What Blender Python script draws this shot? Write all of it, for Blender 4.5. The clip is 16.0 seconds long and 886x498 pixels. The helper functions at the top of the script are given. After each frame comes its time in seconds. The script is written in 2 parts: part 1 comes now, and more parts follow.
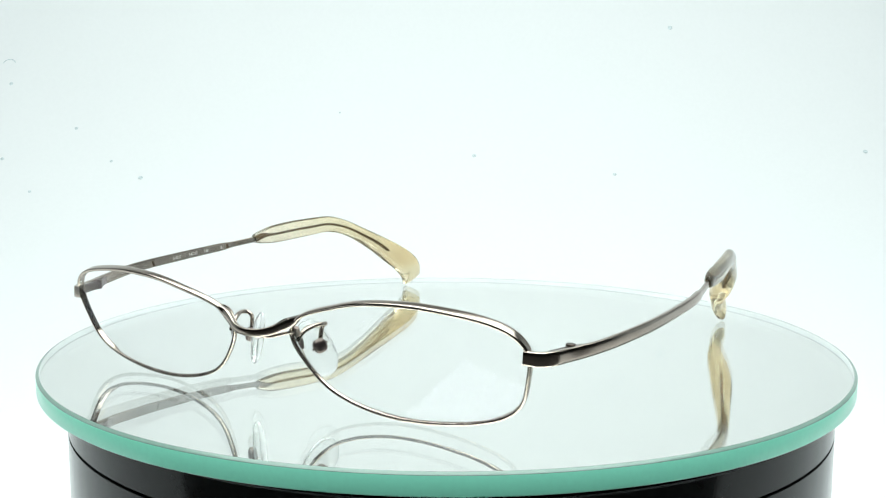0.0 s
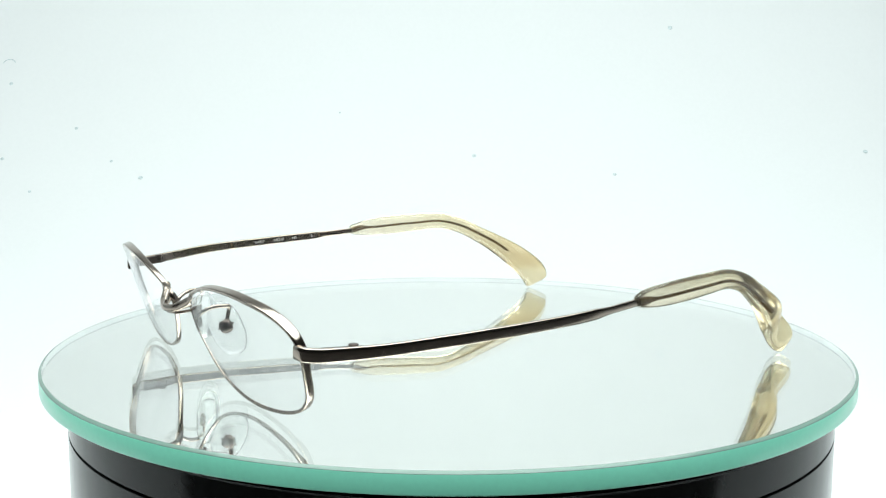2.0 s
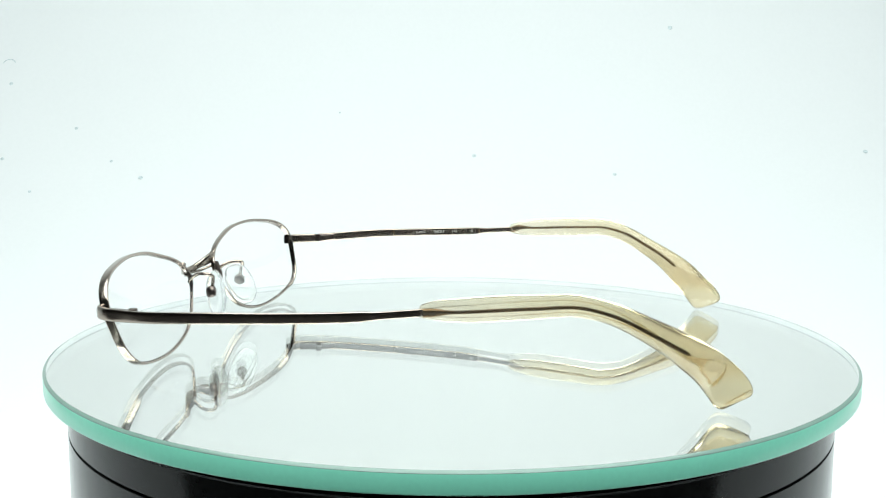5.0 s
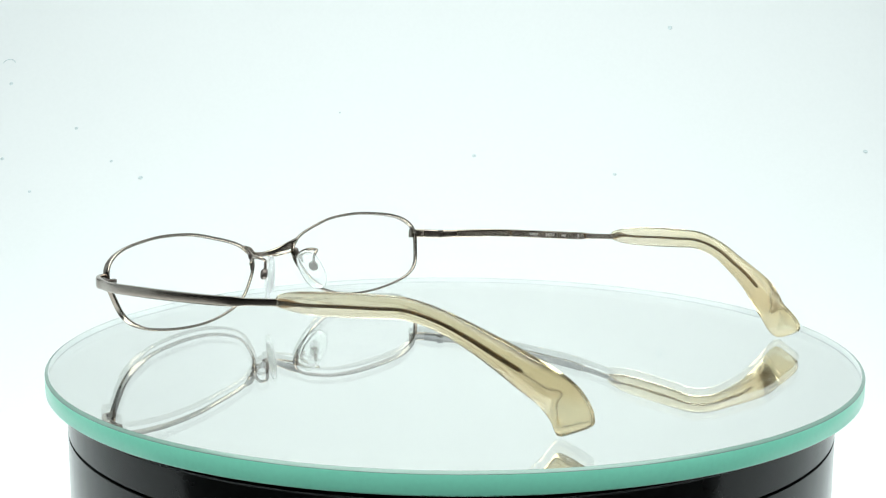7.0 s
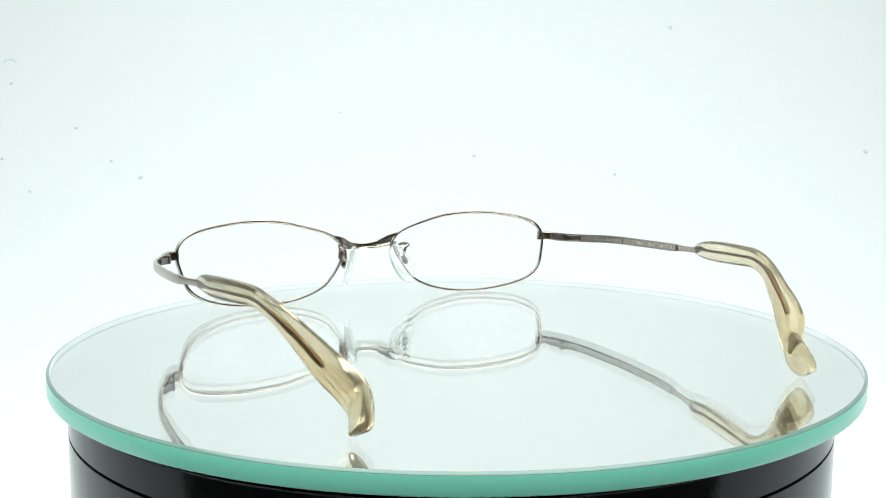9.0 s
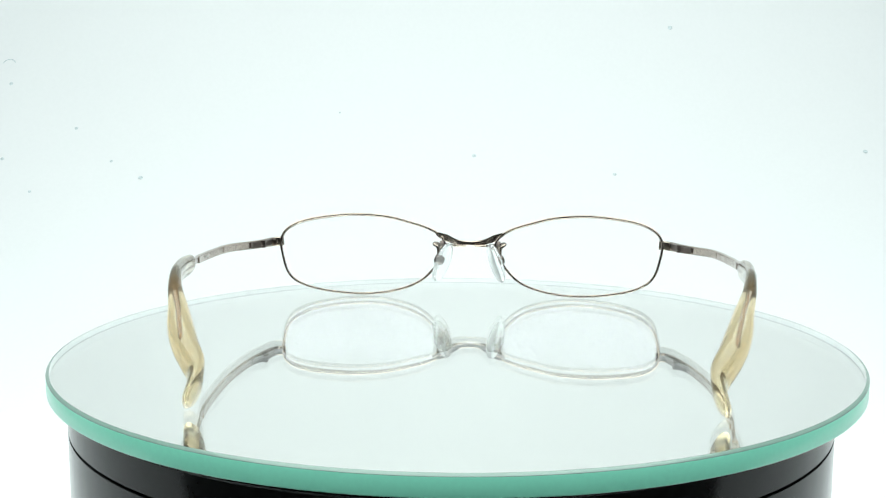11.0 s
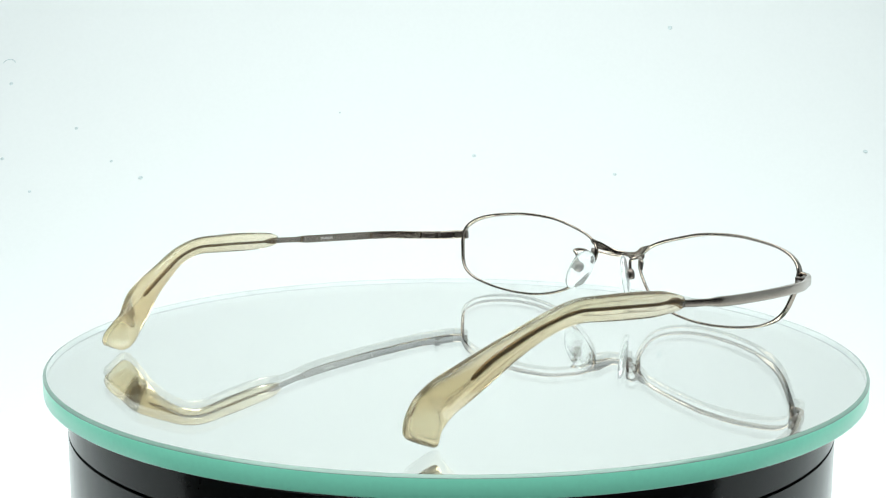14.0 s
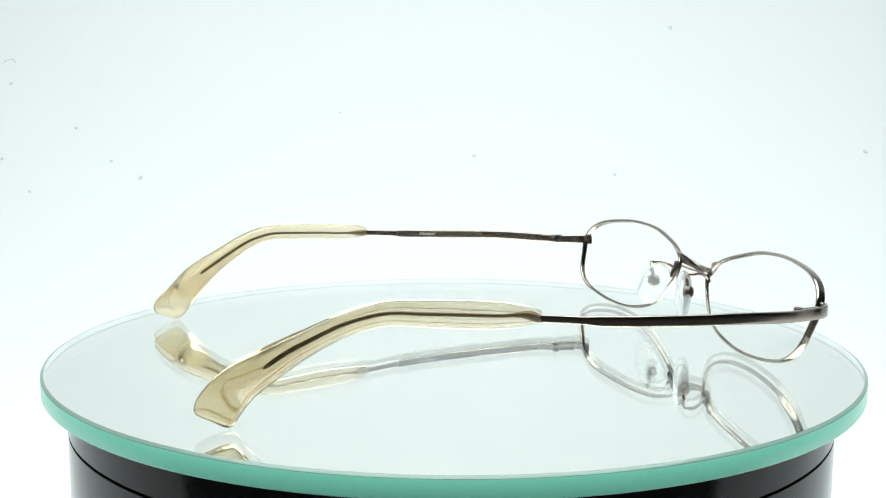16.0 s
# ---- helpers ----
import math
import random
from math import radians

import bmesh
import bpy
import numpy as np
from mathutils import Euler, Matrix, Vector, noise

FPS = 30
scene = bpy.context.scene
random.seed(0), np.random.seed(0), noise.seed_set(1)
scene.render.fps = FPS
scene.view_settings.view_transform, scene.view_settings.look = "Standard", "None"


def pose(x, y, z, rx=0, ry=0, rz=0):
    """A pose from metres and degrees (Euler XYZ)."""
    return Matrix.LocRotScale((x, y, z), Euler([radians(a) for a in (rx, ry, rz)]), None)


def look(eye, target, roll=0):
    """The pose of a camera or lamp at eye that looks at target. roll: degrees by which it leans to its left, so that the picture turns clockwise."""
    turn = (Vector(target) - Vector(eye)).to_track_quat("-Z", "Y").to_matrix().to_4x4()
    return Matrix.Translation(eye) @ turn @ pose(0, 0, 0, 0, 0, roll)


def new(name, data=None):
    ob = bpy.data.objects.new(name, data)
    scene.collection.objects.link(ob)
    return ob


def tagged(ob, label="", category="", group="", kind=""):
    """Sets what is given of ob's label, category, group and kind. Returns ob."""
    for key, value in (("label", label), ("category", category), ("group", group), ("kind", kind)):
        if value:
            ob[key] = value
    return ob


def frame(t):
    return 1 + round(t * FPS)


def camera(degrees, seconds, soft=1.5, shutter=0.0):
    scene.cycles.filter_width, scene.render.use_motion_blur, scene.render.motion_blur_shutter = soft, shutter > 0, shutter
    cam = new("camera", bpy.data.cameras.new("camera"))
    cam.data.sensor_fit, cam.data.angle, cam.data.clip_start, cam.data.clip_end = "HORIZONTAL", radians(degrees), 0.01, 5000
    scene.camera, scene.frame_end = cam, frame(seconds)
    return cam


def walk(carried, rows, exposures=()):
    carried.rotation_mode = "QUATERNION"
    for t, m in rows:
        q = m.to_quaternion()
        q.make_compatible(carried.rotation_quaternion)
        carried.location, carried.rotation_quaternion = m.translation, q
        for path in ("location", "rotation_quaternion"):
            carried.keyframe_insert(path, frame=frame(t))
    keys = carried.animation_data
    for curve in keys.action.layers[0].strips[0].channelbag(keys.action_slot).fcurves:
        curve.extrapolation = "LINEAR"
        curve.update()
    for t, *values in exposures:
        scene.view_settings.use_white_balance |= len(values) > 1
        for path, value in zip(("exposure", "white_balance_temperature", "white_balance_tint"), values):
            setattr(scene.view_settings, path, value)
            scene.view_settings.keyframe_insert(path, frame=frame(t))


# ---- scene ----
cam = camera(43.745, 16.0, soft=1.15)
EYE = pose(0, -0.29691, 0.06782, 90 - 8.0524, 0, 0.4301) @ pose(0, 0, 0, 0, 0, 0.1965)
walk(cam, [(0.0, EYE), (16.0, EYE)])

SPIN = -13.7275  # degrees a second

# ---- world and light ----
world = bpy.data.worlds.new("world")
scene.world = world
world.use_nodes = True
world.node_tree.nodes["Background"].inputs[0].default_value = (0.8, 0.95, 1.0, 1)
world.node_tree.nodes["Background"].inputs[1].default_value = 0.05


def area_lamp(name, eye, target, sx, sy, watts, colour):
    data = bpy.data.lights.new(name, "AREA")
    data.shape, data.size, data.size_y, data.energy, data.color = "RECTANGLE", sx, sy, watts, colour
    ob = new(name, data)
    ob.matrix_world = look(eye, target)
    return ob


area_lamp("softbox_overhead", (0, -0.10, 0.52), (0, -0.10, 0), 0.86, 0.68, 8.85, (0.90, 1.0, 0.988))
# added fill lamp: brightens the upper backdrop that the disc mirrors
area_lamp("fill_backdrop", (0, 0.33, 0.60), (0, 0.48, 0.36), 1.1, 0.12, 0.14, (0.90, 1.0, 0.988))


# ---- materials ----
def nodes_of(name):
    m = bpy.data.materials.new(name)
    m.use_nodes = True
    return m, m.node_tree, m.node_tree.nodes["Principled BSDF"]


def grain(tree, bsdf, scale, bump, rough=None, colour=None, dist=0.0001, detail=6):
    """Noise that varies gloss, colour and relief of a surface."""
    co = tree.nodes.new("ShaderNodeTexCoord")
    tex = tree.nodes.new("ShaderNodeTexNoise")
    tex.inputs["Scale"].default_value, tex.inputs["Detail"].default_value = scale, detail
    tree.links.new(co.outputs["Object"], tex.inputs["Vector"])
    if bump:
        b = tree.nodes.new("ShaderNodeBump")
        b.inputs["Strength"].default_value, b.inputs["Distance"].default_value = bump, dist
        tree.links.new(tex.outputs["Fac"], b.inputs["Height"])
        tree.links.new(b.outputs["Normal"], bsdf.inputs["Normal"])
    if rough:
        r = tree.nodes.new("ShaderNodeMapRange")
        r.inputs["To Min"].default_value, r.inputs["To Max"].default_value = rough
        tree.links.new(tex.outputs["Fac"], r.inputs["Value"])
        tree.links.new(r.outputs[0], bsdf.inputs["Roughness"])
    if colour:
        c = tree.nodes.new("ShaderNodeValToRGB")
        c.color_ramp.elements[0].position, c.color_ramp.elements[1].position = 0.35, 0.65
        c.color_ramp.elements[0].color, c.color_ramp.elements[1].color = (*colour[0], 1), (*colour[1], 1)
        tree.links.new(tex.outputs["Fac"], c.inputs["Fac"])
        tree.links.new(c.outputs[0], bsdf.inputs["Base Color"])


def surface(name, colour, rough=0.5, metal=0.0, scale=0, bump=0.0, vary=0.0, spread=0.0, dist=0.0001):
    m, tree, b = nodes_of(name)
    b.inputs["Base Color"].default_value = (*colour, 1)
    b.inputs["Roughness"].default_value, b.inputs["Metallic"].default_value = rough, metal
    if scale:
        lo = tuple(c * (1 - vary) for c in colour)
        hi = tuple(min(1, c * (1 + vary)) for c in colour)
        grain(tree, b, scale, bump, (max(0.02, rough - spread), rough + spread), (lo, hi), dist)
    return m


def clear(name, colour, ior, rough=0.0, share=1.0):
    m, tree, b = nodes_of(name)
    b.inputs["Base Color"].default_value = (*colour, 1)
    b.inputs["Transmission Weight"].default_value = share
    b.inputs["IOR"].default_value, b.inputs["Roughness"].default_value = ior, rough
    return m


def tinted_acetate():
    """Tan transparent plastic with faint cloudy streaks; light lost in the thick end is put into the colour as a deeper
    tint.
    """
    m = clear("tan_clear_acetate", (0.8, 0.7, 0.47), 1.37, 0.09, share=0.93)
    tree, b = m.node_tree, m.node_tree.nodes["Principled BSDF"]
    co, xyz, wave, add, ramp = (tree.nodes.new("ShaderNode" + k) for k in ("TexCoord", "SeparateXYZ", "TexNoise", "Math", "ValToRGB"))
    wave.inputs["Scale"].default_value, wave.inputs["Detail"].default_value = 70, 3
    span = tree.nodes.new("ShaderNodeMapRange")
    span.inputs["From Min"].default_value, span.inputs["From Max"].default_value = 0.072, 0.136
    tree.links.new(co.outputs["Object"], xyz.inputs[0])
    tree.links.new(co.outputs["Object"], wave.inputs["Vector"])
    tree.links.new(xyz.outputs["Y"], span.inputs["Value"])
    add.operation = "MULTIPLY_ADD"
    add.inputs[1].default_value = 0.15
    tree.links.new(wave.outputs["Fac"], add.inputs[0])
    tree.links.new(span.outputs[0], add.inputs[2])
    stops = ramp.color_ramp.elements
    stops[0].position, stops[0].color = 0.12, (0.91, 0.83, 0.68, 1)
    stops[1].position, stops[1].color = 1.0, (0.71, 0.565, 0.335, 1)
    mid = stops.new(0.6)
    mid.color = (0.86, 0.76, 0.55, 1)
    tree.links.new(add.outputs[0], ramp.inputs["Fac"])
    flat, blend = tree.nodes.new("ShaderNodeMapRange"), tree.nodes.new("ShaderNodeMix")
    flat.inputs["From Min"].default_value, flat.inputs["From Max"].default_value = 0.0058, 0.0088
    blend.data_type = "RGBA"
    blend.inputs[6].default_value = (0.79, 0.68, 0.46, 1)  # paler flat end: thin plastic loses less light, put into the colour
    tree.links.new(xyz.outputs["Z"], flat.inputs["Value"])
    tree.links.new(flat.outputs[0], blend.inputs[0])
    tree.links.new(ramp.outputs[0], blend.inputs[7])
    tree.links.new(blend.outputs[2], b.inputs["Base Color"])
    return m


PAPER = surface("white_paper", (0.80, 0.81, 0.81), 0.9, 0, 400, 0.05, 0.006, 0.05, 0.00005)
FABRIC = surface("grey_fabric", (0.40, 0.43, 0.44), 0.9, 0, 300, 0.2, 0.05, 0.05, 0.0003)
DARK = surface("dark_room", (0.035, 0.033, 0.032), 0.9, 0, 4, 0.2, 0.2, 0.05, 0.002)
METAL = surface("champagne_titanium", (0.42, 0.355, 0.305), 0.19, 1, 900, 0.03, 0.06, 0.04, 0.00002)
DARK_METAL = surface("recessed_metal", (0.17, 0.14, 0.125), 0.3, 1, 900, 0.05, 0.1, 0.05, 0.00002)
CORE = surface("tip_core_metal", (0.15, 0.10, 0.06), 0.3, 1, 700, 0.05, 0.1, 0.05, 0.00002)
PRINT = surface("pale_print", (0.52, 0.51, 0.50), 0.6)
TIP = tinted_acetate()
PAD = clear("clear_silicone", (0.98, 0.995, 0.99), 1.24, 0.05, share=0.82)


def coated_lens():
    """Lens plastic with an anti-reflection coat: nearly all light goes through, a faint violet share is mirrored."""
    m, tree, b = nodes_of("coated_lens_plastic")
    tree.nodes.remove(b)
    thru, gloss, mix = (tree.nodes.new("ShaderNode" + k) for k in ("BsdfGlass", "BsdfGlossy", "MixShader"))
    thru.inputs["Color"].default_value, thru.inputs["IOR"].default_value, thru.inputs["Roughness"].default_value = (1, 1, 1, 1), 1.1, 0
    gloss.inputs["Color"].default_value, gloss.inputs["Roughness"].default_value = (0.85, 0.7, 1.0, 1), 0.02
    mix.inputs[0].default_value = 0.004
    tree.links.new(thru.outputs[0], mix.inputs[1])
    tree.links.new(gloss.outputs[0], mix.inputs[2])
    tree.links.new(mix.outputs[0], tree.nodes["Material Output"].inputs["Surface"])
    return m


LENS = coated_lens()
GLASS = clear("plate_glass", (0.984, 1.0, 0.974), 1.36, 0.0)
MIRROR = surface("silvering", (0.995, 1.0, 0.996), 0.0, 1)
# the glow of light carried inside the glass is put into this green
EDGE = surface("ground_green_edge", (0.32, 0.96, 0.72), 0.3, 0, 900, 0.03, 0.015, 0.02, 0.00002)
# pale grey in place of the reflections inside the glass edge
INNER = surface("inner_edge_face", (0.43, 0.455, 0.455), 0.5, 0, 240, 0.05, 0.03, 0.06, 0.00003)
# dark strip painted on the inner wall for the thin line along the far edge
EDGE_LINE = surface("grey_edge_line", (0.10, 0.105, 0.12), 0.5, 0, 240, 0.03, 0.04, 0.04, 0.00003)
BEVEL = surface("polished_green_bevel", (0.19, 0.30, 0.25), 0.4, 0, 240, 0.03, 0.04, 0.04, 0.00003)
for glassy in (EDGE, BEVEL):
    sheen = glassy.node_tree.nodes["Principled BSDF"].inputs
    sheen["Coat Weight"].default_value, sheen["Coat Roughness"].default_value, sheen["Coat IOR"].default_value = 0.5, 0.12, 1.5
BLACK = surface("gloss_black_plastic", (0.008, 0.009, 0.0095), 0.12, 0, 420, 0.02, 0.15, 0.03, 0.00002)
GROOVE = surface("matt_black_rubber", (0.004, 0.004, 0.004), 0.8, 0, 300, 0.1, 0.2, 0.1, 0.00005)
BLACK.node_tree.nodes["Principled BSDF"].inputs["IOR"].default_value = 1.28
SPECK = surface("dust", (0.58, 0.64, 0.65), 0.9, 0, 900, 0.1, 0.2, 0.05)


# ---- mesh helpers ----
def mesh_from(name, bm, *materials, smooth=True, recalc=True):
    if recalc:
        bmesh.ops.recalc_face_normals(bm, faces=bm.faces[:])
    me = bpy.data.meshes.new(name)
    bm.to_mesh(me)
    bm.free()
    for m in materials:
        me.materials.append(m)
    if smooth:
        for p in me.polygons:
            p.use_smooth = True
        me.set_sharp_from_angle(angle=radians(38))
    return me


def part(name, bm, material, parent, label="", smooth=True, recalc=True):
    mats = material if isinstance(material, (list, tuple)) else [material]
    ob = new(name, mesh_from(name, bm, *mats, smooth=smooth, recalc=recalc))
    ob.parent = parent
    if label:
        tagged(ob, label)
    return ob


def lathe(profile, steps=192, closed=True):
    """Turn a profile of (radius, height, material) round the z axis; the material is that of the band from this point to the next."""
    bm = bmesh.new()
    rings = []
    for r, z, _ in profile:
        if r < 1e-9:
            rings.append([bm.verts.new((0, 0, z))])
        else:
            rings.append([bm.verts.new((r * math.cos(a), r * math.sin(a), z)) for a in (2 * math.pi * i / steps for i in range(steps))])
    pairs = list(zip(rings, rings[1:], profile)) + ([(rings[-1], rings[0], profile[-1])] if closed else [])
    for a, b, (_, _, mat) in pairs:
        if len(a) == 1 and len(b) == 1:
            continue
        for i in range(steps):
            j = (i + 1) % steps
            if len(a) == 1:
                f = bm.faces.new((a[0], b[i], b[j]))
            elif len(b) == 1:
                f = bm.faces.new((a[i], b[0], a[j]))
            else:
                f = bm.faces.new((a[i], b[i], b[j], a[j]))
            f.material_index = mat
    return bm


def spline(points, n):
    """n + 1 places spread along a smooth curve through the points (any number of values each)."""
    pts = np.array(points, float)
    d = np.r_[0, np.cumsum(np.linalg.norm(np.diff(pts[:, :3], axis=0), axis=1))]
    slope = np.gradient(pts, d, axis=0)
    out = []
    for s in np.linspace(0, d[-1], n + 1):
        k = min(max(int(np.searchsorted(d, s)) - 1, 0), len(d) - 2)
        h = d[k + 1] - d[k]
        t = (s - d[k]) / h
        out.append((2 * t**3 - 3 * t**2 + 1) * pts[k] + (t**3 - 2 * t**2 + t) * h * slope[k]
                   + (3 * t**2 - 2 * t**3) * pts[k + 1] + (t**3 - t**2) * h * slope[k + 1])
    return np.array(out)


def section(n, power):
    """A unit outline between an ellipse (power 2) and a rectangle (high power)."""
    out = []
    for i in range(n):
        a = 2 * math.pi * (i + 0.5) / n
        c, s = math.cos(a), math.sin(a)
        out.append((math.copysign(abs(c) ** (2 / power), c), math.copysign(abs(s) ** (2 / power), s)))
    return out


def sweep(rows, power=2.6, n=16, closed=False, ups=None, bm=None):
    """A bar along rows of (x, y, z, thickness, height), in mm; ups gives the height's direction row by row."""
    bm = bm or bmesh.new()
    rows = np.array(rows, float)
    m = len(rows)
    unit = section(n, power)
    rings = []
    for i in range(m):
        a, b = rows[(i - 1) % m if closed else max(i - 1, 0)], rows[(i + 1) % m if closed else min(i + 1, m - 1)]
        t = Vector(b[:3] - a[:3]).normalized()
        up = Vector(ups[i]) if ups is not None else Vector((0, 0, 1))
        side = up.cross(t).normalized()
        up = t.cross(side).normalized()
        p = Vector(rows[i][:3])
        rings.append([bm.verts.new((p + side * (c * rows[i][3] / 2) + up * (s * rows[i][4] / 2)) / 1000) for c, s in unit])
    for i in range(m if closed else m - 1):
        a, b = rings[i], rings[(i + 1) % m]
        for k in range(n):
            bm.faces.new((a[k], a[(k + 1) % n], b[(k + 1) % n], b[k]))
    if not closed:
        bm.faces.new(rings[0][::-1])
        bm.faces.new(rings[-1])
    return bm


def wire(points, thick, n=40, sides=10, up=(0.3, 0.2, 1), bm=None):
    rows = [(*p[:3], thick, thick) for p in spline(points, n)]
    return sweep(rows, 2, sides, ups=[up] * len(rows), bm=bm)


def ellipsoid(bm, centre, axes, radii, power=2.0, rings=14, seg=24):
    """A rounded body in mm on three given axes."""
    c, ax = Vector(centre), [Vector(a).normalized() for a in axes]
    grid = []
    for i in range(rings + 1):
        v = -math.pi / 2 + math.pi * i / rings
        row = []
        for j in range(seg):
            u = 2 * math.pi * j / seg
            d = [math.cos(v) * math.cos(u), math.cos(v) * math.sin(u), math.sin(v)]
            d = [math.copysign(abs(k) ** (2 / power), k) for k in d]
            row.append(bm.verts.new((c + sum((a * (k * r) for a, k, r in zip(ax, d, radii)), Vector())) / 1000))
        grid.append(row)
    for a, b in zip(grid, grid[1:]):
        for j in range(seg):
            bm.faces.new((a[j], a[(j + 1) % seg], b[(j + 1) % seg], b[j]))
    bmesh.ops.remove_doubles(bm, verts=bm.verts[:], dist=1e-7)
    return bm


# ---- setting ----
def backdrop():
    """White paper sweep: floor, curve and back wall in one sheet, with side wings."""
    bm = bmesh.new()
    line = [(-0.13 + 0.031 * i, -0.090) for i in range(11)]
    line += [(0.18 + 0.30 * math.sin(a), 0.21 - 0.30 * math.cos(a)) for a in (math.pi / 2 * i / 24 for i in range(1, 25))]
    line += [(0.48, 0.21 + 0.06 * i) for i in range(1, 10)]
    under = [(y + (0.0015 if z > -0.08 else 0), z - 0.0015) for y, z in line]
    loop = line + under[::-1]
    a, b = ([bm.verts.new((x, y, z)) for y, z in loop] for x in (-0.62, 0.62))
    for i in range(len(loop)):
        j = (i + 1) % len(loop)
        bm.faces.new((a[i], b[i], b[j], a[j]))
    ob = new("backdrop", mesh_from("backdrop", bm, PAPER))
    # dust on the camera sensor, modelled as flat specks on the paper
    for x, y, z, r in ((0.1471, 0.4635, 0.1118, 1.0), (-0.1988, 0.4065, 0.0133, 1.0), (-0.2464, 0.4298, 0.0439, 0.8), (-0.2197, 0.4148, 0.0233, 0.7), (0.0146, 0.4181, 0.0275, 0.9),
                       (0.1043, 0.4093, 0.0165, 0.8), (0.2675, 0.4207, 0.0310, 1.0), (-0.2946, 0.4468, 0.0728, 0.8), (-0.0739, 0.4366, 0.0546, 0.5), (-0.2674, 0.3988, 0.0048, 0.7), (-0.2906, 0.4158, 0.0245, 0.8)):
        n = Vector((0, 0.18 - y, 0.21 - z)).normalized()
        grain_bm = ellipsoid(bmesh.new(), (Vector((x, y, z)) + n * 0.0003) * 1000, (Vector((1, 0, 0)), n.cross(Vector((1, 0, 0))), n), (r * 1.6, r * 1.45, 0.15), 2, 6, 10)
        part("sensor_dust_speck", grain_bm, SPECK, ob, "tiny grey speck on the paper standing for sensor dust")
    hair = [(-302.1, 453.4, 86.4), (-300.1, 454.0, 88.4), (-297.9, 454.2, 89.2), (-295.5, 454.1, 88.8), (-293.5, 453.5, 87.1)]
    part("lint", wire(hair, 0.7, 16, 6, (0, 1, 0)), SPECK, ob, "short curled grey lint fibre")
    tagged(ob, "seamless white paper backdrop sweeping up behind the turntable", "backdrop", kind="structure")


def slab(name, lo, hi, material, label):
    bm = bmesh.new()
    bmesh.ops.create_cube(bm, size=1)
    for v in bm.verts:
        v.co = [l + (c + 0.5) * (h - l) for c, l, h in zip(v.co, lo, hi)]
    ob = new(name, mesh_from(name, bm, material, smooth=False))
    return tagged(ob, label, name.split("_")[0], kind="structure")


def setting():
    backdrop()
    # unseen side panels, added for bounced light and for reflections in the metal
    slab("wall_left", (-0.63, 0.0, -0.09), (-0.62, 0.5, 0.75), FABRIC, "unseen light grey side panel added to bounce light")
    slab("wall_right", (0.62, 0.0, -0.09), (0.63, 0.5, 0.75), FABRIC, "unseen light grey side panel added to bounce light")
    slab("floor", (-1.6, -1.6, -0.14), (1.6, 1.2, -0.095), DARK, "dark table surface under the paper sweep")
    slab("wall_south", (-1.6, -1.65, -0.14), (1.6, -1.6, 1.6), DARK, "dark unlit room wall behind the camera")
    slab("wall_north", (-1.6, 1.2, -0.14), (1.6, 1.25, 1.6), DARK, "dark unlit room wall behind the paper")
    slab("wall_west", (-1.65, -1.6, -0.14), (-1.6, 1.2, 1.6), DARK, "dark unlit room wall beside the table")
    slab("wall_east", (1.6, -1.6, -0.14), (1.65, 1.2, 1.6), DARK, "dark unlit room wall beside the table")
    slab("ceiling", (-1.6, -1.6, 1.6), (1.6, 1.2, 1.65), DARK, "dark unlit room ceiling")


# ---- turntable ----
def turntable():
    base = tagged(new("turntable"), "round glossy black motorised display turntable", "turntable")
    base.location = (0, 0, -0.0895)
    h = 0.0895
    part("body", lathe([(0, 0, 0), (0.1000, 0, 0), (0.1004, 0.0008, 0), (0.1004, h - 0.0157, 1), (0.0970, h - 0.0157, 1), (0, h - 0.0157, 0)], closed=False),
         [BLACK, GROOVE], base, "glossy black drum")
    platter = part("platter", lathe([(0, h - 0.0156, 1), (0.0970, h - 0.0156, 1), (0.0970, h - 0.0149, 1), (0.1004, h - 0.0149, 0),
                                     (0.1004, h - 0.0076, 0), (0.1001, h - 0.0073, 0), (0, h - 0.0073, 0)], closed=False), [BLACK, GROOVE], base, "glossy black rotating platter")
    mat = lathe([(0, h - 0.0073, 0), (0.0925, h - 0.0073, 0), (0.0925, h - 0.00475, 0), (0, h - 0.00475, 0)], closed=False)
    part("rubber_mat", mat, GROOVE, platter, "thin matt black rubber mat")
    return platter


def mirror_plate():
    plate = tagged(new("mirror_plate"), "round clear mirror disc with a bright green glass edge", "mirror")
    R, Ri, th = 0.10636, 0.10558, 0.0047
    sheet = lathe([(0, 0, 0), (Ri, 0, 2), (Ri, -th + 0.0002, 1), (0, -th + 0.0002, 1)], closed=False)
    bmesh.ops.recalc_face_normals(sheet, faces=sheet.faces[:])
    bmesh.ops.delete(sheet, geom=[f for f in sheet.faces if f.material_index == 2], context="FACES_ONLY")
    glass = part("glass", sheet, [GLASS, MIRROR], plate, "clear glass with silvered back", recalc=False)
    glass.visible_shadow = False
    part("ground_edge", lathe([(Ri + 0.00003, -0.00001, 1), (R - 0.00008, -0.00042, 1), (R, -0.00056, 0), (R, -th + 0.00025, 0), (R - 0.0002, -th, 0), (Ri + 0.00003, -th, 2), (Ri + 0.00003, -0.0009, 3)]),
         [EDGE, BEVEL, INNER, EDGE_LINE], plate, "bright green ground glass edge")
    part("silver_backing", lathe([(0, -th + 0.0001, 0), (Ri, -th + 0.0001, 0), (Ri, -th - 0.00004, 0), (0, -th - 0.00004, 0)], closed=False), MIRROR, plate)
    return plate


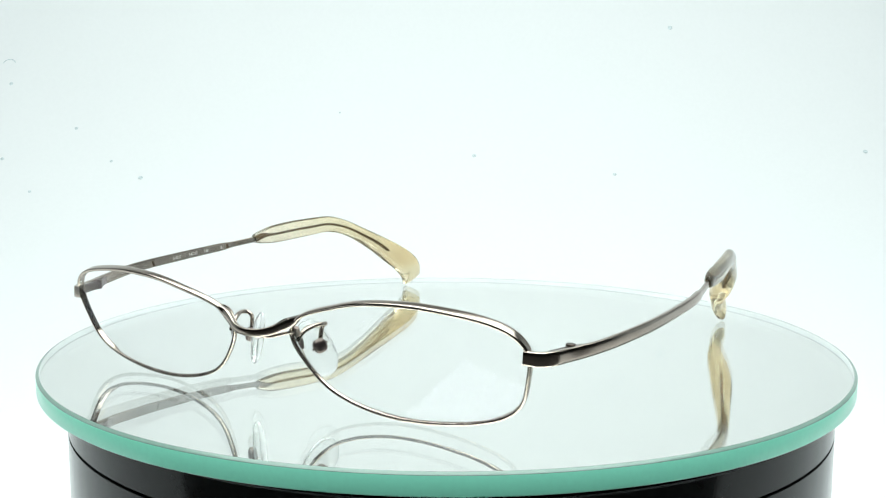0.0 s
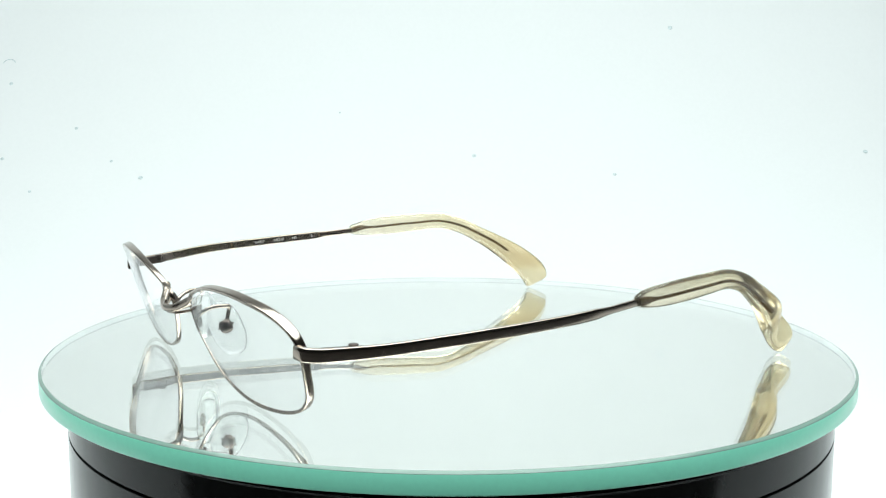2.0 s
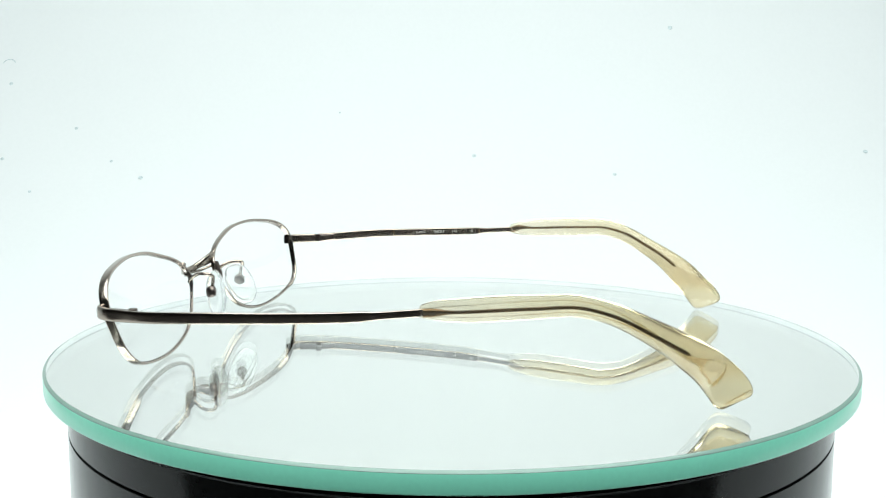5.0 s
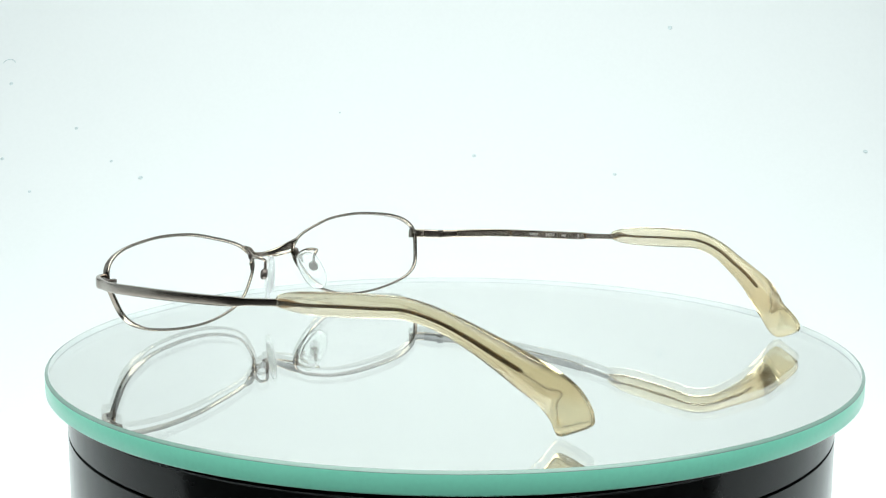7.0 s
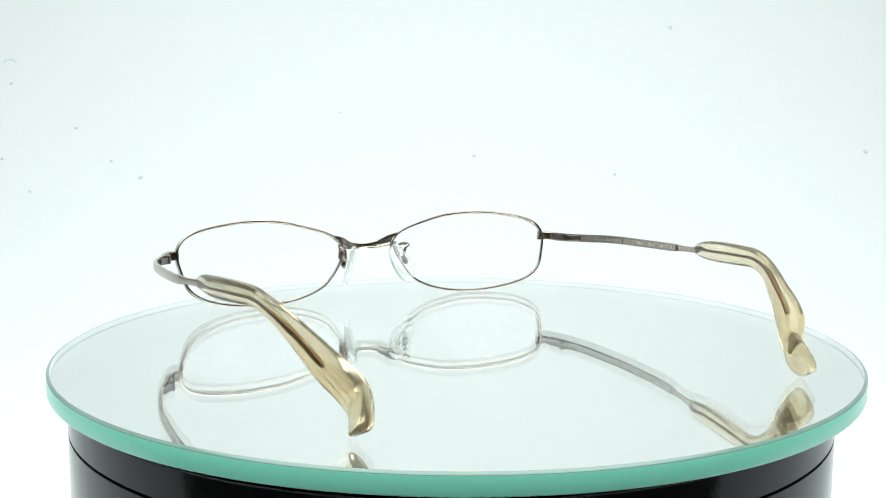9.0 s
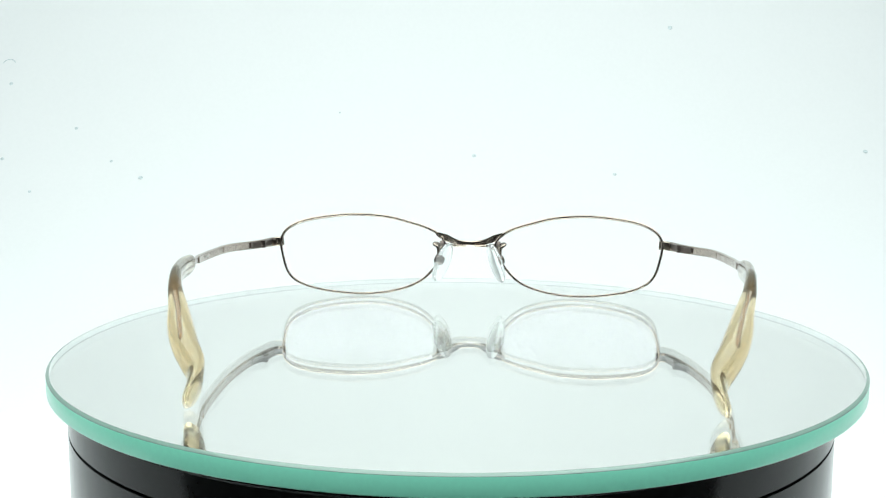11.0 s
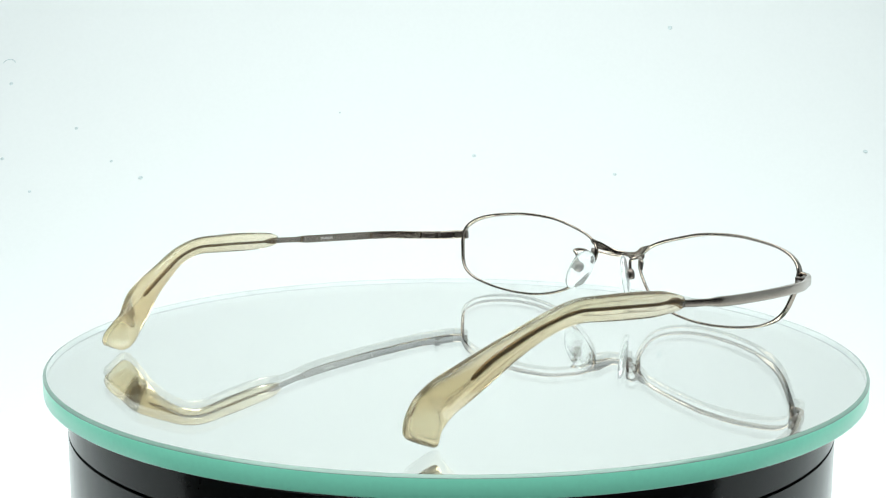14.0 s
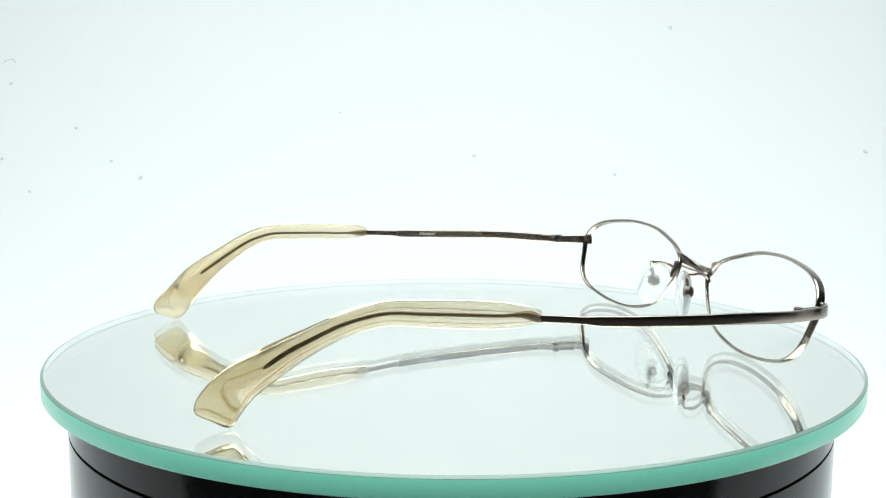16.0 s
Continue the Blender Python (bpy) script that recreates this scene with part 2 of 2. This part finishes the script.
# ---- eyeglasses: x to the wearer's left, y towards the ear tips, z up; millimetres ----
RIM = (24.147, 0.938, 0.501, 3.457, 0.281, -0.272, 0.793, -0.151, -0.15, -0.38, 0.456, -0.355, -0.169, -0.11, 0.153, -0.141, -0.081)


def rim_place(a, s=1.0, off=0.0):
    """A place on the lens surface: angle, share of the way from the middle to the rim, offset to the back."""
    r = RIM[0] + sum(RIM[1 + 2 * k] * math.cos((k + 1) * a) + RIM[2 + 2 * k] * math.sin((k + 1) * a) for k in range(8))
    u, v = s * r * math.cos(a), s * 0.62 * r * math.sin(a)
    return Vector((35.84 + u, -4.31 + off + 0.077 * u - 0.325 * v + 0.340 * (u * u + v * v) / 100, 13.51 + v))


def ease(lo, hi, x):
    k = min(1, max(0, (x - lo) / (hi - lo)))
    return k * k * (3 - 2 * k)


def rim_mesh():
    rows, ups = [], []
    middle, back = rim_place(0, 0), Vector((-0.077, 1, 0.30)).normalized()
    for i in range(176):
        a = 2 * math.pi * i / 176
        p = rim_place(a)
        b = (a + math.pi) % (2 * math.pi) - math.pi
        depth = 1.1 + 0.75 * max(0, math.sin(a)) + 0.80 * ease(-0.80, -0.62, b) * (1 - ease(0.35, 2.1, b))
        rows.append((*(p + back * (0.4 * (depth - 1.25))), depth, 0.78 + 0.16 * max(0, math.sin(a))))
        ups.append(p - middle)
    return sweep(rows, 3.8, 24, closed=True, ups=ups)


def lens_mesh():
    bm = bmesh.new()
    faces = []
    for off in (-0.55, 0.55):
        rings = [[bm.verts.new(rim_place(0, 0, off) / 1000)]]
        for k in range(1, 9):
            rings.append([bm.verts.new(rim_place(2 * math.pi * i / 96, 0.985 * k / 8, off) / 1000) for i in range(96)])
        for a, b in zip(rings, rings[1:]):
            for i in range(96):
                j = (i + 1) % 96
                bm.faces.new((a[0], b[i], b[j]) if len(a) == 1 else (a[i], b[i], b[j], a[j]))
        faces.append(rings[-1])
    for i in range(96):
        j = (i + 1) % 96
        bm.faces.new((faces[0][i], faces[1][i], faces[1][j], faces[0][j]))
    return bm


SPLAY = 0.0289  # how far the right temple opens further out
BAR = [(62.9, -1.6, 18.0), (65.6, -1.0, 17.85), (67.4, 1.2, 17.8), (68.7, 5.0, 17.85), (71.5, 13, 18.3), (74.3, 26, 19.3), (75.1, 45, 20.2), (74.5, 60, 20.95), (72.0, 76, 22.15)]
SLEEVE = [  # x, y, z, thickness, height, twist
    (72.2, 75.4, 22.4, 2.0, 2.9, 0),
    (71.6, 78, 22.6, 2.5, 4.1, 0),
    (70.9, 84, 22.8, 2.7, 5.2, 0),
    (69.8, 92, 23.3, 2.75, 5.5, 0),
    (68.3, 100, 23.7, 2.75, 5.2, 0),
    (66.6, 107.8, 23.9, 2.8, 4.8, -0.03),
    (64.7, 114.8, 22.2, 3.3, 4.8, -0.13),
    (61.8, 122, 18.6, 4.7, 5.4, -0.28),
    (59.7, 127.5, 15.4, 5.9, 6.4, -0.36),
    (57.3, 132.2, 12.1, 6.1, 7.8, -0.34),
    (54.5, 135.8, 8.9, 5.0, 8.5, -0.16),
    (53.5, 138.1, 6.4, 4.2, 9.2, 0.15),
    (53.9, 140.1, 4.3, 3.7, 9.5, 0.5),
    (54.9, 141.7, 1.7, 3.7, 9.6, 0.8)]


def bar_mesh():
    rows = []
    for p in spline(BAR, 90):
        y = p[1]
        h = 3.0 - 0.35 * min(1, max(0, (y + 1.4) / 14)) - 0.25 * min(1, max(0, (y - 20) / 40))
        h -= 0.7 * ease(61.5, 67.5, y)
        w = 1.25 - 0.3 * ease(62, 67, y) + 0.3 * (1 - min(1, max(0, (y + 1.4) / 8)))
        rows.append((*p, w, h))
    return sweep(rows, 4.2, 24)


def sleeve_mesh(extra):
    rows = spline(SLEEVE, 150)
    for _ in range(14):  # ease the run of the sections
        rows[1:-1] = 0.25 * rows[:-2] + 0.5 * rows[1:-1] + 0.25 * rows[2:]
    rows = [list(r) for r in rows]
    m = len(rows)
    for i, r in enumerate(rows):
        more = extra * ease(77, 84, r[1]) * (1 - ease(106, 122, r[1]))
        r[2], r[4] = r[2] + more / 2, r[4] + more
        r[3] *= 1 - 0.22 * ease(0.855, 0.90, i / m)  # the flat end steps down from the body
        end = (m - 1 - i) / 6.0
        if end < 1:
            k = math.sqrt(max(0.0, 1 - (1 - end) ** 2))
            r[3] *= 0.36 + 0.64 * k
            r[4] *= 0.70 + 0.30 * k
        if i < 3:
            r[3] *= (0.8, 0.92, 0.98)[i]
            r[4] *= (0.86, 0.95, 0.99)[i]
    ups = []
    for i, r in enumerate(rows):
        t = Vector(rows[min(i + 1, m - 1)][:3]) - Vector(rows[max(i - 1, 0)][:3])
        side = Vector((0, 0, 1)).cross(t).normalized()
        up = t.cross(side).normalized()
        ups.append(up * math.cos(r[5]) + side * math.sin(r[5]))
    return sweep([r[:5] for r in rows], 2.35, 40, ups=ups)


def core_mesh(drop):
    """Flat metal strip inside the tip: full bar height where it enters, narrower along the bend, with a rounded end."""
    pts = [(72.0, 76, 22.15)] + [(q[0], q[1], q[2] - drop) for k, q in enumerate(SLEEVE[1:9])] + [(58.2, 131.2, 12.9)]
    rows = []
    for i, p in enumerate(spline(pts, 120)):
        k = ease(3, 13, i)
        end = math.sqrt(max(0.02, 1 - max(0, (i - 117) / 3) ** 2))
        rows.append((*p, (1.15 - 0.5 * k) * end, (1.75 - 1.0 * k) * end))
    return sweep(rows, 3.0, 12)


def mirrored(bm, side, splay=0.0):
    """The wearer's right side is the mirror of the left; its temple stands a little further out."""
    if side < 0:
        for v in bm.verts:
            v.co = (-v.co.x - splay * v.co.y - (0.0001 if splay else 0.0003), v.co.y * (0.988 if splay else 1) + 0.0003, v.co.z)
    return bm


def lettering(text, size, parent, m):
    """Flat printed letters with the built-in font, as a mesh part."""
    cu = bpy.data.curves.new("print", "FONT")
    cu.body, cu.size, cu.align_x, cu.align_y, cu.extrude = text, size, "LEFT", "CENTER", 0.00001
    tmp = bpy.data.objects.new("tmp", cu)
    scene.collection.objects.link(tmp)
    me = bpy.data.meshes.new_from_object(tmp.evaluated_get(bpy.context.evaluated_depsgraph_get()))
    bpy.data.objects.remove(tmp)
    me.materials.clear()
    me.materials.append(PRINT)
    ob = new("printed_text", me)
    ob.parent = parent
    ob.matrix_basis = m
    return tagged(ob, "small pale printed characters")


def bar_point(y):
    pts = spline(BAR, 300)
    i = int(np.argmin(abs(pts[:, 1] - y)))
    return Vector(pts[i]), Vector(pts[min(i + 1, 300)] - pts[max(i - 1, 0)]).normalized()


def eyeglasses():
    specs = tagged(new("eyeglasses"), "champagne metal eyeglasses with clear lenses and tan transparent temple tips", "eyeglasses")
    for side in (1, -1):
        part("rim", mirrored(rim_mesh(), side), METAL, specs, "thin polished champagne metal rim")
        lens = part("lens", mirrored(lens_mesh(), side), LENS, specs, "clear uncoloured lens")
        lens.visible_shadow = False
        # nose pad, its box and its arm
        axis = Vector((4.6, 3.6, -11.6)).normalized()
        face = Vector((-0.86, 0.42, 0))
        face = (face - axis * face.dot(axis)).normalized()
        pad_bm = ellipsoid(bmesh.new(), (8.7, 3.3, 12.0), (axis, axis.cross(face), face), (6.8, 3.9, 1.25), 2.3)
        pad = part("nose_pad", mirrored(pad_bm, side), PAD, specs, "clear silicone nose pad")
        box = ellipsoid(bmesh.new(), (10.2, 2.5, 12.9), (axis, axis.cross(face), face), (1.65, 1.55, 1.1), 2.8, 10, 18)
        ellipsoid(box, (10.2, 2.5, 12.9), (axis, axis.cross(face), face), (0.4, 2.1, 0.4), 3, 6, 10)
        part("pad_mount", mirrored(box, side), DARK_METAL, pad, "small metal mount")
        arm = wire([(9.6, -4.4, 15.2), (9.9, -3.2, 16.6), (10.9, -0.8, 17.9), (11.7, 1.6, 18.1), (11.5, 2.9, 17.9), (10.5, 3.2, 17.3), (10.1, 3.0, 15.4), (10.1, 2.6, 13.2)], 1.0)
        part("pad_arm", mirrored(arm, side), METAL, specs, "bent metal wire holding the nose pad")
        # temple: bar with hinge, acetate tip with its core
        bar = part("temple_bar", mirrored(bar_mesh(), side, SPLAY), METAL, specs, "flat polished champagne metal temple bar")
        hinge = bmesh.new()
        for z0, z1 in ((17.0, 17.8), (17.85, 18.65), (18.7, 19.5)):
            sweep([(67.9, 8.3, z0, 1.7, 1.7), (67.9, 8.3, z0 + 0.1, 2.05, 2.05), (67.9, 8.3, z1 - 0.1, 2.05, 2.05), (67.9, 8.3, z1, 1.7, 1.7)], 2, 18, ups=[(0, 1, 0)] * 4, bm=hinge)
        sweep([(66.6, 2.0, 18.0, 1.0, 2.2), (67.4, 5, 18.0, 1.2, 2.2), (68.0, 9, 18.05, 1.2, 2.0)], 6, 12, bm=hinge)
        sweep([(68.4, 9.4, 18.05, 1.0, 2.0), (69.6, 11.2, 18.15, 0.9, 1.9), (70.8, 13.4, 18.3, 0.6, 1.7)], 6, 12, bm=hinge)
        part("hinge", mirrored(hinge, side, SPLAY), DARK_METAL, bar, "small three-knuckle barrel hinge")
        rows = []
        for y in np.linspace(34.6, 64, 25):
            p, t = bar_point(y)
            inward = Vector((0, 0, 1)).cross(t).normalized()
            inward = inward if inward.x < 0 else -inward
            rows.append((*(p + inward * 0.66), 0.12, 2.0))
        part("inner_panel", mirrored(sweep(rows, 8, 12), side, SPLAY), METAL, bar, "flat panel on the inner face")
        for y in (34.0, 64.6):
            p, t = bar_point(y)
            inward = Vector((0, 0, 1)).cross(t).normalized()
            inward = inward if inward.x < 0 else -inward
            q = p + inward * 0.62
            seam = sweep([(*(q - t * 0.25 + Vector((0, 0, 0.7))), 0.25, 0.5), (*(q + Vector((0, 0, 0))), 0.3, 0.55), (*(q + t * 0.3 - Vector((0, 0, 0.8))), 0.25, 0.5)], 4, 8, ups=[t] * 3)
            part("seam", mirrored(seam, side, SPLAY), CORE, bar, "dark stepped seam")
        tip = part("temple_tip", mirrored(sleeve_mesh(0 if side > 0 else 0.5), side, SPLAY), TIP, specs, "tan transparent acetate temple tip with a flared end")
        part("core_wire", mirrored(core_mesh(0.35 if side > 0 else -0.2), side, SPLAY), CORE, tip, "dark metal wire core seen through the plastic")
        # printing on the inner faces
        words = [("TITANIUM", 56.3, 1.15)] if side > 0 else [("S-4217", 41.8, 1.2), ("54\u25a117", 48.6, 1.2), ("143", 54.6, 1.2), ("B", 61.6, 1.2)]
        for text, y, size in words:
            p, q = bar_point(y)[0], bar_point(y - side * 0.66 * size * len(text))[0]
            t = (p - q).normalized() * side
            inward = Vector((0, 0, 1)).cross(t).normalized()
            inward = inward if inward.x < 0 else -inward
            p = p + inward * 0.86
            if side < 0:
                p.x, t.x, inward.x = -p.x - SPLAY * p.y - 0.10, -t.x - SPLAY * t.y, -inward.x
                p.y += 0.3 - 0.012 * p.y
                inward = Vector((0, 0, 1)).cross(t).normalized() * -1
                inward = inward if inward.x > 0 else -inward
            along = -t if side > 0 else t
            up = inward.cross(along).normalized()
            m = Matrix((along, up, inward)).transposed().to_4x4()
            m.translation = p / 1000
            lettering(text, size / 1000, bar, m)
    # bridge: a flattened strip that swings forward between the rims, with a flare at each end
    rows = []
    half = [(0, -9.3, 16.8), (4.2, -8.6, 17.2), (7.4, -7.0, 18.5), (9.6, -6.1, 19.6), (11.4, -6.2, 20.55)]
    for p in spline([(-x, y, z) for x, y, z in half[:0:-1]] + half, 80):
        k = min(1, abs(p[0]) / 10)
        thin = 1 - 0.5 * max(0, (abs(p[0]) - 9.0) / 2.4)
        rows.append((*p, (1.15 + 0.75 * k**3) * thin, (1.6 + 0.7 * k) * thin))
    part("bridge", sweep(rows, 3, 16), METAL, specs, "curved polished metal bridge")
    for side in (1, -1):
        rib = wire([(9.4, -5.2, 17.2), (7.8, -6.0, 16.9), (5.2, -7.6, 16.2), (1.5, -8.9, 16.0)], 0.75)
        part("bridge_rib", mirrored(rib, side), METAL, specs, "thin lower strand of the bridge")
        leaf = sweep([(10.9, -5.5, 20.7, 0.5, 0.9), (9.6, -5.5, 19.8, 0.6, 1.9), (8.0, -6.1, 19.0, 0.6, 2.5), (6.2, -7.1, 18.1, 0.6, 2.0), (4.2, -8.2, 17.4, 0.5, 1.0)],
                     4, 14, ups=[(0.3, 0.15, 1)] * 5)
        part("bridge_leaf", mirrored(leaf, side), METAL, specs, "flat tapered metal leaf between rim and bridge")
        block = sweep([(9.6, -4.6, 18.2, 0.8, 1.2), (9.2, -4.0, 16.8, 1.1, 1.4), (9.8, -3.4, 14.8, 0.9, 1.2), (10.1, -3.2, 13.4, 0.5, 0.8)], 4, 12, ups=[(1, 0.2, 0)] * 4)
        part("solder_block", mirrored(block, side), DARK_METAL, specs, "small block joining the pad wire to the rim")
    return specs


setting()
PLATTER = turntable()
PLATE = mirror_plate()
SPECS = eyeglasses()


def motions():
    """The platter, the mirror plate on it and the eyeglasses turn together at an even speed."""
    times = [0.5 * i for i in range(33)]
    turns = [pose(0, 0, 0, 0, 0, SPIN * t) for t in times]
    walk(PLATTER, list(zip(times, turns)))
    walk(PLATE, [(t, m @ pose(-0.00125, 0.00066, 0)) for t, m in zip(times, turns)])
    walk(SPECS, [(t, m @ pose(-0.03855, -0.0571, 0, 0, 0, -32.04)) for t, m in zip(times, turns)])


motions()
